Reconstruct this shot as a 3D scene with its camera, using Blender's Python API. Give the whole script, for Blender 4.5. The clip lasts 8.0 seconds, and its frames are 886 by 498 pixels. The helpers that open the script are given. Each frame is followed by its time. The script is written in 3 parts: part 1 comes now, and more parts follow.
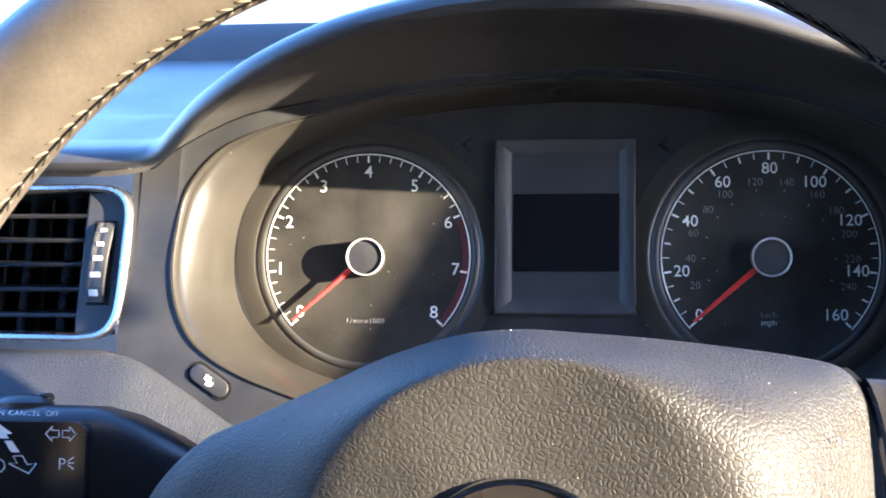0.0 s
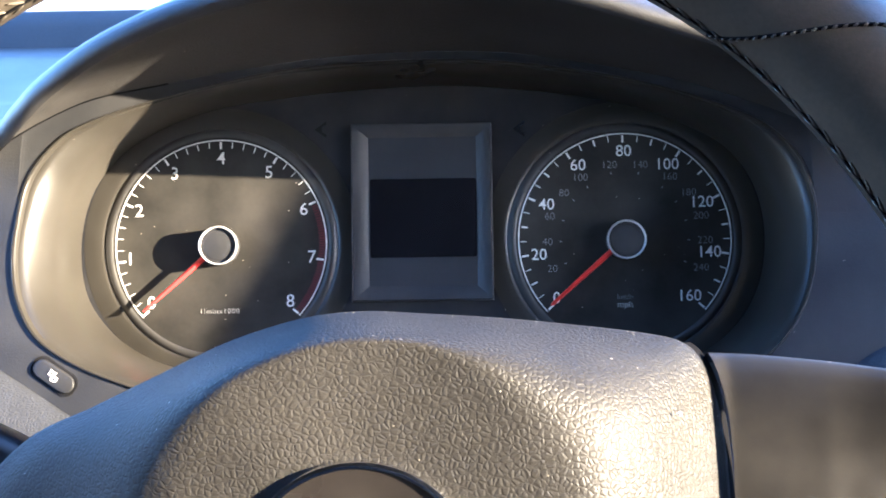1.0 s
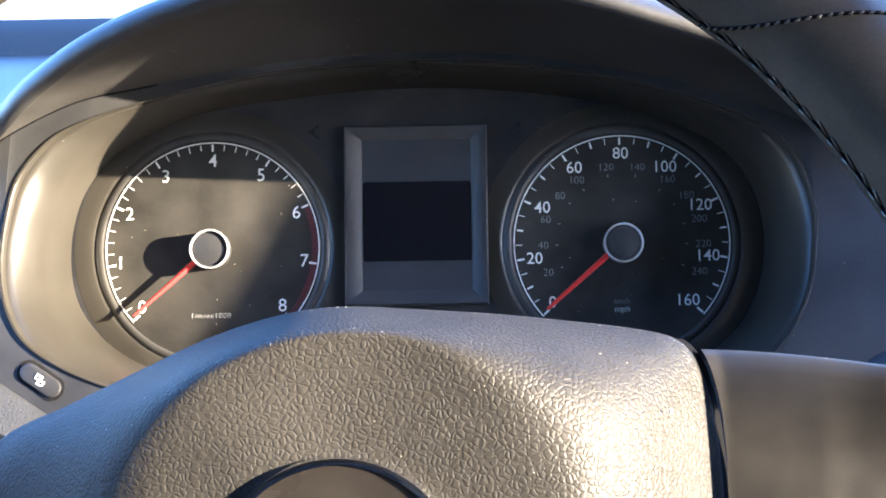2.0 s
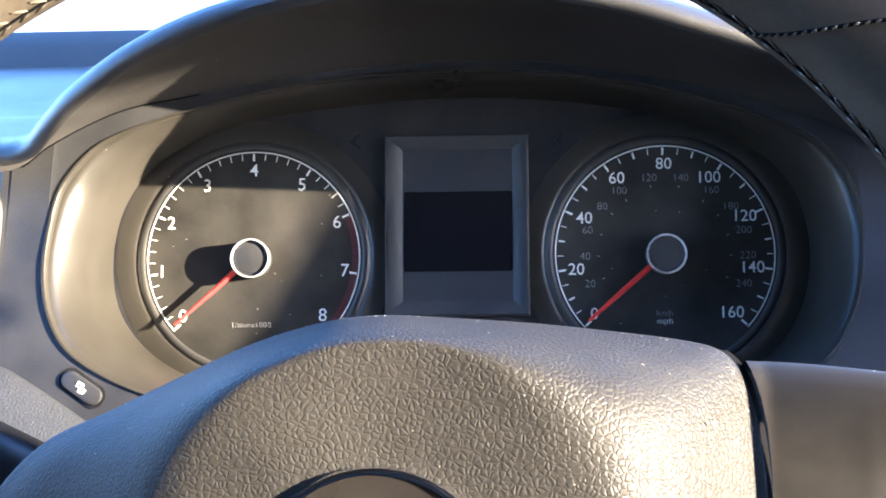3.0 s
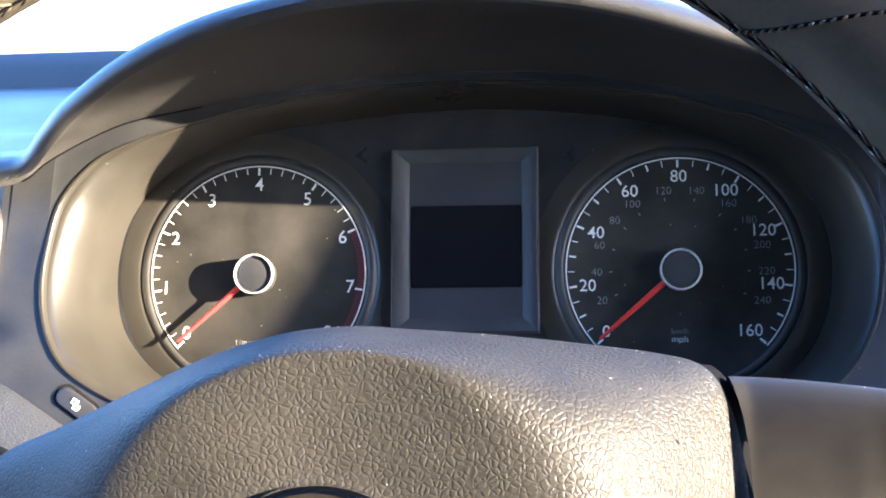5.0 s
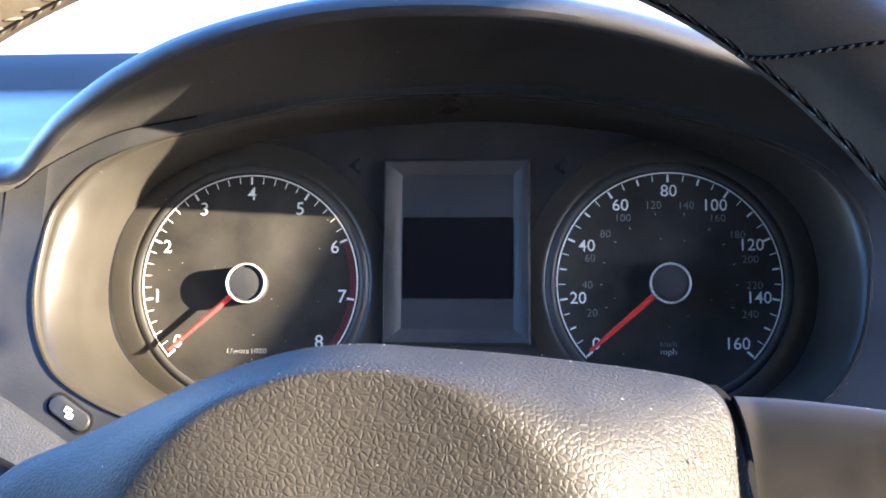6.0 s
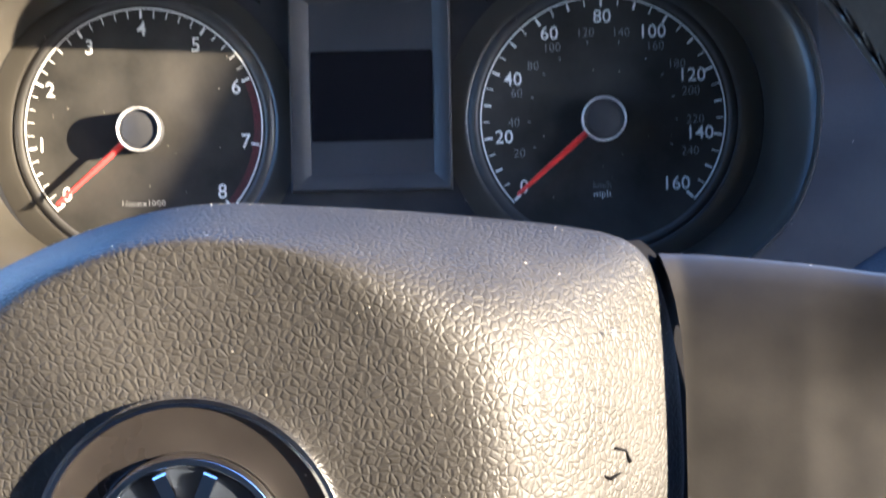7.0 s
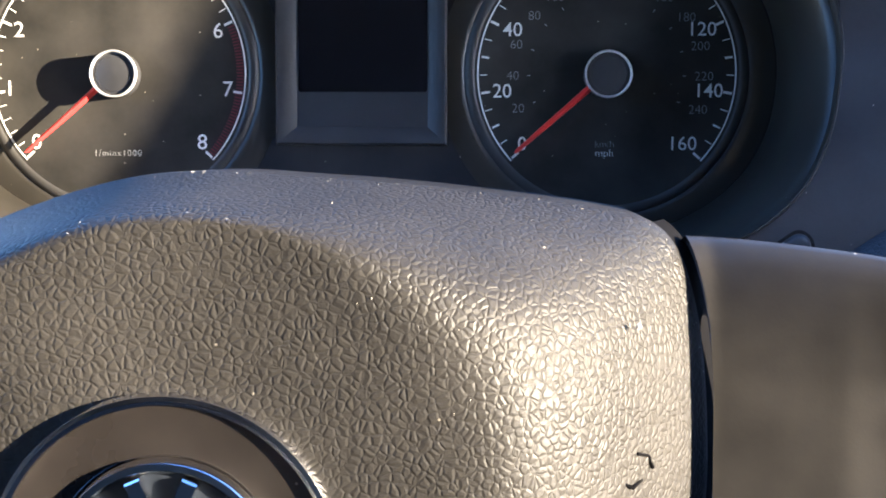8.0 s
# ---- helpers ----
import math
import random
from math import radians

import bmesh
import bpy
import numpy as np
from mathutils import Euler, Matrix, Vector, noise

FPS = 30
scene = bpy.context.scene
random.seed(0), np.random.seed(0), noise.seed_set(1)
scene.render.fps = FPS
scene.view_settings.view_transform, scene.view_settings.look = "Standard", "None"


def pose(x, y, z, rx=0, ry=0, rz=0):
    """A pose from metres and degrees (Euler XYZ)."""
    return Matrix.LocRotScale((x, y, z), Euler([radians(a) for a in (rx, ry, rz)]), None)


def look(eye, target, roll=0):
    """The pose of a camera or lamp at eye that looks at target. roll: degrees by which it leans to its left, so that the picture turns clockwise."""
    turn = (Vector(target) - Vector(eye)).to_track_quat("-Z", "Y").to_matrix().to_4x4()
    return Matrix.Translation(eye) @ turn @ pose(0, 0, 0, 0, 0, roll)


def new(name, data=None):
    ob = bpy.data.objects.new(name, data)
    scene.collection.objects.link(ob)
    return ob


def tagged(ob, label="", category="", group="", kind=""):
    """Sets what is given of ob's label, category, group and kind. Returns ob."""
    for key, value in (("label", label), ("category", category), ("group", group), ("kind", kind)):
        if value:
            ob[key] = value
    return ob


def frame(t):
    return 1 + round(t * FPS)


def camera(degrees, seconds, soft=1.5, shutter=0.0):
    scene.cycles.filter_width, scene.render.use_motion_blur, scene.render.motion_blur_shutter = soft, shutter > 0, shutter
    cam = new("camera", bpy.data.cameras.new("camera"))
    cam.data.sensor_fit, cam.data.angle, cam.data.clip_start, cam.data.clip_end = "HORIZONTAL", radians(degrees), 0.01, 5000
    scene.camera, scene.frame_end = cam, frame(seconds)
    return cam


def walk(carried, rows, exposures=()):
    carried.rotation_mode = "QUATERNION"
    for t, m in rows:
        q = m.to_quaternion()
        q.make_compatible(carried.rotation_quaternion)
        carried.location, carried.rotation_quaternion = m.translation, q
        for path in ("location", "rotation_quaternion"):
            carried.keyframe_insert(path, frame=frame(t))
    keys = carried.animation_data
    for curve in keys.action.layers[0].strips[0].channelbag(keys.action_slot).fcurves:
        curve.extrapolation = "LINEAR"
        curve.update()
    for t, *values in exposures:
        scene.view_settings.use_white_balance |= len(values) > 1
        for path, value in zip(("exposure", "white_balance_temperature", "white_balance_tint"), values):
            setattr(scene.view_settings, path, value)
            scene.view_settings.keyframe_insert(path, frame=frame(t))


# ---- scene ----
cam = camera(40.0, 8.0, soft=1.8, shutter=0.5)
PATH = [
    (0, (0.0089, -0.5802, -0.0376), (-0.2206, 1.4016, 0.1033), 0.46),
    (0.5, (0.0128, -0.5740, -0.0397), (-0.1519, 1.4142, 0.1007), 0.03),
    (1, (0.0183, -0.5715, -0.0411), (-0.0120, 1.4240, 0.0904), -0.84),
    (1.5, (0.0232, -0.5664, -0.0448), (-0.0041, 1.4282, 0.1001), -0.91),
    (3, (0.0238, -0.5597, -0.0479), (-0.0840, 1.4291, 0.1340), -0.38),
    (3.5, (0.0271, -0.5564, -0.0491), (-0.1262, 1.4283, 0.1449), -0.20),
    (4, (0.0359, -0.5519, -0.0498), (-0.1893, 1.4250, 0.1530), 0.01),
    (4.5, (0.0450, -0.5459, -0.0507), (-0.2134, 1.4258, 0.1631), 0.12),
    (4.7, (0.0491, -0.5417, -0.0516), (-0.1900, 1.4317, 0.1691), -0.03),
    (6, (0.0364, -0.5480, -0.0468), (-0.1179, 1.4333, 0.1785), 0.38),
    (6.5, (0.0429, -0.5300, -0.0476), (-0.0758, 1.4602, 0.1107), -0.05),
    (7, (0.0500, -0.5018, -0.0405), (-0.0350, 1.4959, -0.0874), -1.10),
    (7.5, (0.0459, -0.4859, -0.0364), (-0.0296, 1.5082, -0.1703), -0.93),
    (8, (0.0432, -0.4764, -0.0339), (-0.0042, 1.5179, -0.1782), 0.13),
]
# everything below is laid out in the frame of the dials (x right, y into the dash, z up the dial faces);
# the dash leans back in the car and stands about a metre over the road
TILT = pose(0, 0, 0.95, -18)
walk(cam, [(t, TILT @ look(eye, target, roll)) for t, eye, target, roll in PATH], [(0, 3.68, 4680, 19), (1.5, 3.82, 4680, 19), (6.2, 3.82, 4680, 19), (7.0, 3.68, 4680, 19), (8, 3.34, 4680, 19)])

# ---------------------------------------------------------------- light
SUN_WAY = (TILT.to_3x3() @ Vector((-0.934, 0.334, -0.12))).normalized()
world = bpy.data.worlds.new("sky")
scene.world = world
world.use_nodes = True
wn = world.node_tree
sky = wn.nodes.new("ShaderNodeTexSky")
sky.sky_type = "NISHITA"
sky.sun_disc = False
sky.dust_density, sky.ozone_density = 0.9, 2.0
sky.sun_elevation = math.asin(-SUN_WAY.z)
sky.sun_rotation = math.atan2(-SUN_WAY.x, -SUN_WAY.y)
wn.links.new(sky.outputs[0], wn.nodes["Background"].inputs[0])
wn.nodes["Background"].inputs[1].default_value = 0.12
sun = new("sun", bpy.data.lights.new("sun", "SUN"))
sun.data.energy = 5.0
sun.data.angle = radians(0.45)
sun.data.color = (1.0, 0.70, 0.32)
sun.matrix_world = look((0, 0, 3), Vector((0, 0, 3)) + SUN_WAY)


# ---------------------------------------------------------------- materials
def mat(name, col, rough=0.5, metal=0.0, grain=0.0, grain_size=0.001, var=0.15, var_size=0.03, spec=0.5,
        cells=0.0, cell_size=0.002, dust=0.0, coat=0.0):
    """A plastic, leather or metal: broad and fine colour change, fine bump, leather cells, dust specks."""
    m = bpy.data.materials.new(name)
    m.use_nodes = True
    nt = m.node_tree
    b = nt.nodes["Principled BSDF"]
    b.inputs["Roughness"].default_value = rough
    b.inputs["Metallic"].default_value = metal
    b.inputs["Specular IOR Level"].default_value = spec
    b.inputs["Coat Weight"].default_value = coat
    b.inputs["Coat Roughness"].default_value = 0.08
    tc = nt.nodes.new("ShaderNodeTexCoord")

    def tex(kind, scale, **kw):
        n = nt.nodes.new(kind)
        n.inputs["Scale"].default_value = scale
        for k, v in kw.items():
            n.inputs[k].default_value = v
        nt.links.new(tc.outputs["Object"], n.inputs["Vector"])
        return n

    def ramp(src, a, b2, lo, hi):
        n = nt.nodes.new("ShaderNodeMapRange")
        for k, v in zip(("From Min", "From Max", "To Min", "To Max"), (a, b2, lo, hi)):
            n.inputs[k].default_value = v
        nt.links.new(src, n.inputs["Value"])
        return n.outputs[0]

    def math2(op, a, b2):
        n = nt.nodes.new("ShaderNodeMath")
        n.operation = op
        for i, v in enumerate((a, b2)):
            if isinstance(v, (int, float)):
                n.inputs[i].default_value = v
            else:
                nt.links.new(v, n.inputs[i])
        return n.outputs[0]

    big = tex("ShaderNodeTexNoise", 1 / var_size, Detail=4.0)
    fine = tex("ShaderNodeTexNoise", 1 / (var_size * 0.06), Detail=2.0)
    k = math2("MULTIPLY", ramp(big.outputs[0], 0.3, 0.7, 1 - var, 1 + var), ramp(fine.outputs[0], 0.3, 0.7, 1 - var * 0.5, 1 + var * 0.5))
    mul = nt.nodes.new("ShaderNodeVectorMath")
    mul.operation = "SCALE"
    mul.inputs[0].default_value = col
    nt.links.new(k, mul.inputs["Scale"])
    colour = mul.outputs[0]
    nt.links.new(ramp(big.outputs[0], 0.3, 0.7, max(rough - 0.07, 0.02), min(rough + 0.07, 1)), b.inputs["Roughness"])
    if dust:
        v = tex("ShaderNodeTexVoronoi", 230)
        pick = tex("ShaderNodeTexNoise", 90)
        d = math2("MULTIPLY", ramp(v.outputs["Distance"], 0.03, 0.075, 1, 0), ramp(pick.outputs[0], 0.66 - 0.1 * dust, 0.7 - 0.1 * dust, 0, 1))
        film = ramp(big.outputs[0], 0.35, 0.75, 0.0, 0.05 * dust)
        mx = nt.nodes.new("ShaderNodeMix")
        mx.data_type = "RGBA"
        nt.links.new(math2("MAXIMUM", d, film), mx.inputs["Factor"])
        nt.links.new(colour, mx.inputs["A"])
        mx.inputs["B"].default_value = (0.55, 0.5, 0.42, 1)
        colour = mx.outputs["Result"]
    nt.links.new(colour, b.inputs["Base Color"])
    height = None
    if cells:
        warp = tex("ShaderNodeTexNoise", 0.5 / cell_size, Detail=2.0)
        add = nt.nodes.new("ShaderNodeVectorMath")
        add.operation = "MULTIPLY_ADD"
        nt.links.new(warp.outputs["Color"], add.inputs[0])
        add.inputs[1].default_value = (cell_size * 0.8,) * 3
        nt.links.new(tc.outputs["Object"], add.inputs[2])
        v1 = nt.nodes.new("ShaderNodeTexVoronoi")
        v1.feature = "DISTANCE_TO_EDGE"
        v1.inputs["Scale"].default_value = 1 / cell_size
        nt.links.new(add.outputs[0], v1.inputs["Vector"])
        v2 = nt.nodes.new("ShaderNodeTexVoronoi")
        v2.feature = "DISTANCE_TO_EDGE"
        v2.inputs["Scale"].default_value = 1.9 / cell_size
        nt.links.new(add.outputs[0], v2.inputs["Vector"])
        low = tex("ShaderNodeTexNoise", 0.6 / cell_size, Detail=1.0)
        h = math2("ADD", ramp(v1.outputs[0], 0.0, 0.24, 0, 1), math2("MULTIPLY", ramp(v2.outputs[0], 0.0, 0.4, 0, 1), 0.22))
        h = math2("ADD", h, math2("MULTIPLY", low.outputs[0], 0.4))
        height = math2("MULTIPLY", h, cells)
    if grain:
        g = tex("ShaderNodeTexNoise", 1 / grain_size, Detail=3.0)
        gh = math2("MULTIPLY", g.outputs[0], grain)
        height = gh if height is None else math2("ADD", height, gh)
    if height is not None:
        bump = nt.nodes.new("ShaderNodeBump")
        bump.inputs["Strength"].default_value = 1.0
        bump.inputs["Distance"].default_value = 0.001
        nt.links.new(height, bump.inputs["Height"])
        nt.links.new(bump.outputs[0], b.inputs["Normal"])
    return m


SOFT_PAD = mat("soft_dash_pad", (0.034, 0.034, 0.035), 0.40, spec=0.65, cells=0.05, cell_size=0.0010, var=0.12, var_size=0.08)
HOOD_UNDER = mat("hood_underside", (0.036, 0.034, 0.033), 0.6, grain=0.25, grain_size=0.0012, var=0.12, dust=0.5)
TRIM = mat("trim_plastic", (0.023, 0.024, 0.027), 0.42, grain=0.10, grain_size=0.0008, var=0.10, dust=0.5)
BOWL = mat("bezel_plastic", (0.025, 0.023, 0.019), 0.34, spec=0.5, grain=0.04, grain_size=0.0006, var=0.04, var_size=0.06, dust=0.6)
LOWER = mat("lower_dash_plastic", (0.030, 0.032, 0.037), 0.5, cells=0.12, cell_size=0.0017, var=0.12)
FACE = mat("cluster_plate", (0.017, 0.018, 0.022), 0.55, grain=0.06, grain_size=0.0007, var=0.10, dust=0.8, spec=0.2)
DIAL = mat("dial_face", (0.024, 0.023, 0.021), 0.55, grain=0.03, grain_size=0.0006, var=0.10, dust=1.0, spec=0.14)
RING = mat("dial_ring", (0.040, 0.039, 0.038), 0.4, var=0.08, dust=0.6)
GROOVE = mat("dark_gap", (0.004, 0.004, 0.005), 0.9, var=0.1, spec=0.05)
WHITE = mat("white_print", (0.78, 0.78, 0.76), 0.5, var=0.05)
PALE = mat("pale_print", (0.5, 0.5, 0.49), 0.5, var=0.05)
GREY = mat("grey_print", (0.22, 0.22, 0.23), 0.5, var=0.08)
DIMRED = mat("red_print", (0.085, 0.008, 0.012), 0.5, var=0.15, var_size=0.004)
NEEDLE = mat("needle_red", (0.75, 0.045, 0.03), 0.35, var=0.05)
CHROME = mat("chrome", (0.80, 0.80, 0.82), 0.12, metal=1.0, var=0.04)
CAP_RING = mat("bright_ring", (0.82, 0.82, 0.84), 0.35, metal=0.55, var=0.04)
SATIN = mat("satin_chrome", (0.62, 0.63, 0.66), 0.28, metal=1.0, var=0.05)
BLACK = mat("black_plastic", (0.012, 0.012, 0.014), 0.3, var=0.10, dust=0.5)
CAP = mat("pointer_cap", (0.035, 0.036, 0.040), 0.35, var=0.1, dust=0.5)
SCREEN = mat("dark_screen", (0.006, 0.006, 0.009), 0.22, var=0.05)
SCREEN_FRAME = mat("screen_frame", (0.032, 0.033, 0.037), 0.5, grain=0.05, var=0.10, dust=0.7)
SCREEN_PANEL = mat("screen_panel", (0.032, 0.035, 0.042), 0.4, var=0.08, dust=0.4)
LEATHER = mat("smooth_leather", (0.062, 0.053, 0.040), 0.36, cells=0.015, cell_size=0.0012, grain=0.05, grain_size=0.003, var=0.2, var_size=0.025)
AIRBAG = mat("grained_cover", (0.021, 0.020, 0.019), 0.52, cells=0.11, cell_size=0.0016, spec=0.27, var=0.12, var_size=0.05, dust=0.6)
SPOKE = mat("spoke_plastic", (0.016, 0.015, 0.014), 0.46, grain=0.02, grain_size=0.0008, var=0.10, var_size=0.03, dust=0.9)
THREAD = mat("thread", (0.095, 0.078, 0.055), 0.7, grain=0.3, grain_size=0.0004, var=0.2, var_size=0.005)
STALK = mat("stalk_plastic", (0.016, 0.017, 0.019), 0.38, grain=0.05, var=0.1)
GLOSS = mat("gloss_black", (0.010, 0.010, 0.011), 0.12, var=0.05, dust=0.6)
DISH = mat("badge_black", (0.016, 0.014, 0.013), 0.3, var=0.1, dust=0.5)
BADGE_BLUE = mat("badge_middle", (0.02, 0.025, 0.035), 0.15, var=0.05, dust=0.3)
RUBBER = mat("ribbed_rubber", (0.05, 0.048, 0.045), 0.55, var=0.15, var_size=0.004)
LINT = mat("lint", (0.6, 0.57, 0.52), 0.8, var=0.2)
CLOTH = mat("cabin_lining", (0.05, 0.052, 0.056), 0.9, grain=0.3, grain_size=0.003, var=0.1, var_size=0.1)
SEAT = mat("seat_cloth", (0.03, 0.031, 0.034), 0.9, grain=0.3, grain_size=0.003, var=0.1, var_size=0.1)
COWL = mat("cowl_plastic", (0.03, 0.033, 0.036), 0.6, grain=0.1, var=0.15)
ROAD = mat("pale_concrete", (0.42, 0.41, 0.39), 0.85, grain=0.4, grain_size=0.01, var=0.2, var_size=0.7)


# ---------------------------------------------------------------- building helpers
MM = 0.001


def thing(name, base, label, category, group="", kind=""):
    """An Empty at a thing's base (millimetres in the dial frame)."""
    e = new(name)
    e.empty_display_size = 0.02
    b = Vector(base) * MM
    e.matrix_basis = TILT @ Matrix.Translation(b)
    e["base_x"], e["base_y"], e["base_z"] = b
    return tagged(e, label, category, group, kind)


def hang(ob, parent, m=Matrix.Identity(4)):
    """Puts ob under parent; m is a pose in the dial frame."""
    ob.parent = parent
    if parent.type == "EMPTY":
        m = Matrix.Translation((-parent["base_x"], -parent["base_y"], -parent["base_z"])) @ m
    ob.matrix_basis = m
    return ob


def part(name, bm, material, parent, label="", smooth=True):
    me = bpy.data.meshes.new(name)
    bmesh.ops.recalc_face_normals(bm, faces=bm.faces[:])
    bm.to_mesh(me)
    bm.free()
    me.materials.append(material)
    for p in me.polygons:
        p.use_smooth = smooth
    if smooth:
        me.set_sharp_from_angle(angle=radians(38))
    ob = hang(new(name, me), parent)
    return tagged(ob, label) if label else ob


def spline(pts, n, closed=False):
    """n points along a smooth curve through pts (millimetres in, metres out)."""
    P = [Vector(p) * MM for p in pts]
    k = len(P)
    out = []
    for i in range(n):
        u = i / n * k if closed else i / (n - 1) * (k - 1)
        j = min(int(u), k - 1 if closed else k - 2)
        f = u - j
        if closed:
            a, b, c, d = (P[(j + q) % k] for q in (-1, 0, 1, 2))
        else:
            a, b, c, d = (P[min(max(j + q, 0), k - 1)] for q in (-1, 0, 1, 2))
        out.append(0.5 * ((2 * b) + (c - a) * f + (2 * a - 5 * b + 4 * c - d) * f * f + (3 * b - 3 * c + d - a) * f ** 3))
    return out


def loft(rows, closed=False, cap=False, cap_start=False):
    bm = bmesh.new()
    V = [[bm.verts.new(p) for p in r] for r in rows]
    n = len(rows[0])
    for a, b in zip(V, V[1:]):
        for i in range(n if closed else n - 1):
            j = (i + 1) % n
            bm.faces.new((a[i], a[j], b[j], b[i]))
    if cap:
        bm.faces.new(V[-1])
    if cap_start:
        bm.faces.new(V[0])
    return bm


def lathe(profile, cx, cz, n=96, a0=0.0, a1=360.0, cap=False):
    """A turned part about the y axis through (cx, cz): profile rows of (radius, y) in mm."""
    full = abs(a1 - a0) > 359
    m = n if full else n + 1
    rows = []
    for r, y in profile:
        rows.append([Vector((cx + r * math.sin(radians(a0 + (a1 - a0) * i / n)), y, cz + r * math.cos(radians(a0 + (a1 - a0) * i / n)))) * MM
                     for i in range(m)])
    return loft(rows, closed=full, cap=cap)


def prism(outline, y0, y1, inset=0.0):
    """A slab: outline of (x, z) in mm between y0 (back) and y1 (front), its front edge bevelled by inset."""
    k = len(outline)
    c = Vector((sum(p[0] for p in outline) / k, 0, sum(p[1] for p in outline) / k))

    def row(y, s):
        out = []
        for x, z in outline:
            v = Vector((x, y, z))
            w = Vector((x - c.x, 0, z - c.z))
            out.append((v - w.normalized() * s) * MM)
        return out
    rows = [row(y0, 0), row(y1 + (inset if y1 < y0 else -inset), 0), row(y1, inset)] if inset else [row(y0, 0), row(y1, 0)]
    return loft(rows, closed=True, cap=True, cap_start=True)


def rounded(x0, z0, x1, z1, r, n=6):
    pts = []
    for cx, cz, a in ((x1 - r, z1 - r, 0), (x0 + r, z1 - r, 90), (x0 + r, z0 + r, 180), (x1 - r, z0 + r, 270)):
        for i in range(n + 1):
            t = radians(a + 90 * i / n)
            pts.append((cx + r * math.cos(t), cz + r * math.sin(t)))
    return pts


def tube(path, r, n=10, closed=False):
    """A round tube along points (metres); r in mm, a number or one a point."""
    rows = []
    k = len(path)
    for i, p in enumerate(path):
        a = path[(i - 1) % k] if closed else path[max(i - 1, 0)]
        b = path[(i + 1) % k] if closed else path[min(i + 1, k - 1)]
        t = (b - a).normalized()
        u = t.cross(Vector((0, 1, 0)) if abs(t.y) < 0.9 else Vector((1, 0, 0))).normalized()
        w = t.cross(u)
        rr = (r[i] if isinstance(r, (list, tuple)) else r) * MM
        rows.append([p + u * rr * math.cos(2 * math.pi * j / n) + w * rr * math.sin(2 * math.pi * j / n) for j in range(n)])
    if closed:
        rows.append(rows[0])
        bm = loft(rows, closed=True)
        bmesh.ops.remove_doubles(bm, verts=bm.verts[:], dist=1e-7)
        return bm
    return loft(rows, closed=True, cap=True, cap_start=True)


def lettering(name, words, x, z, size, material, parent, y, lean=0.0, thick=0.03, yaw=0.0):
    """Printed writing that faces the driver, centred on (x, z), size in mm."""
    cu = bpy.data.curves.new(name, "FONT")
    cu.body, cu.size, cu.align_x, cu.align_y, cu.extrude = words, size * MM, "CENTER", "CENTER", thick * MM
    cu.resolution_u, cu.offset = 3, (size * 0.002 * MM if size > 6 else -0.018 * size * MM)
    cu.space_character = 1.14 if size < 4 and len(words) > 4 else 1.0
    tmp = new(name, cu)
    bpy.context.view_layer.update()
    me = bpy.data.meshes.new_from_object(tmp.evaluated_get(bpy.context.evaluated_depsgraph_get()))
    bpy.data.objects.remove(tmp)
    bm = bmesh.new()
    bm.from_mesh(me)
    bmesh.ops.remove_doubles(bm, verts=bm.verts[:], dist=1e-6)
    bm.to_mesh(me)
    bm.free()
    me.materials.clear()
    me.materials.append(material)
    return hang(new(name, me), parent, pose(x * MM, y * MM, z * MM, 90 + lean, 0, yaw))


def block(w, d, h):
    """A small box centred at the origin, bevelled, in mm."""
    bm = bmesh.new()
    bmesh.ops.create_cube(bm, size=1.0, matrix=Matrix.Diagonal((w * MM, d * MM, h * MM, 1)))
    return bm


# ---------------------------------------------------------------- dashboard
dash = thing("dashboard", (0, 0, -80), "dark grey moulded car dashboard with a padded hood over the dials", "dashboard")


def panel_y(z):
    return -50 + 0.2 * z


LIP = [(-174.5, -10), (-174, 9), (-170.5, 28), (-158, 45), (-142, 54), (-120, 61.5), (-92, 69), (-62, 75), (-25, 78.3), (16, 79), (52, 76),
       (84, 70.8), (112, 63.6), (136, 54.8), (154, 45), (166, 30), (170.5, 10), (169, -9), (164.5, -27), (155, -44), (138, -58), (108, -71),
       (60, -79), (0, -82), (-55, -79), (-95, -71), (-124, -62), (-144, -54), (-161, -43), (-170.5, -28)]
INNER = [(-161, -10), (-160.5, 9), (-155, 27), (-143, 43), (-128, 53), (-110, 61), (-88, 66.5), (-60, 70), (-25, 73.2), (14, 74.2), (50, 71.5),
         (78, 67.5), (106, 61), (128, 52), (144, 42), (155, 27), (160, 9), (160, -9), (156, -25), (147, -40), (131, -53), (104, -64), (60, -70),
         (0, -72), (-55, -70), (-92, -64), (-118, -57), (-134, -50), (-147, -40), (-157, -26)]
NL = 180
lip = spline([(x, panel_y(z), z) for x, z in LIP], NL, True)
inner = spline([(x, 0, z) for x, z in INNER], NL, True)


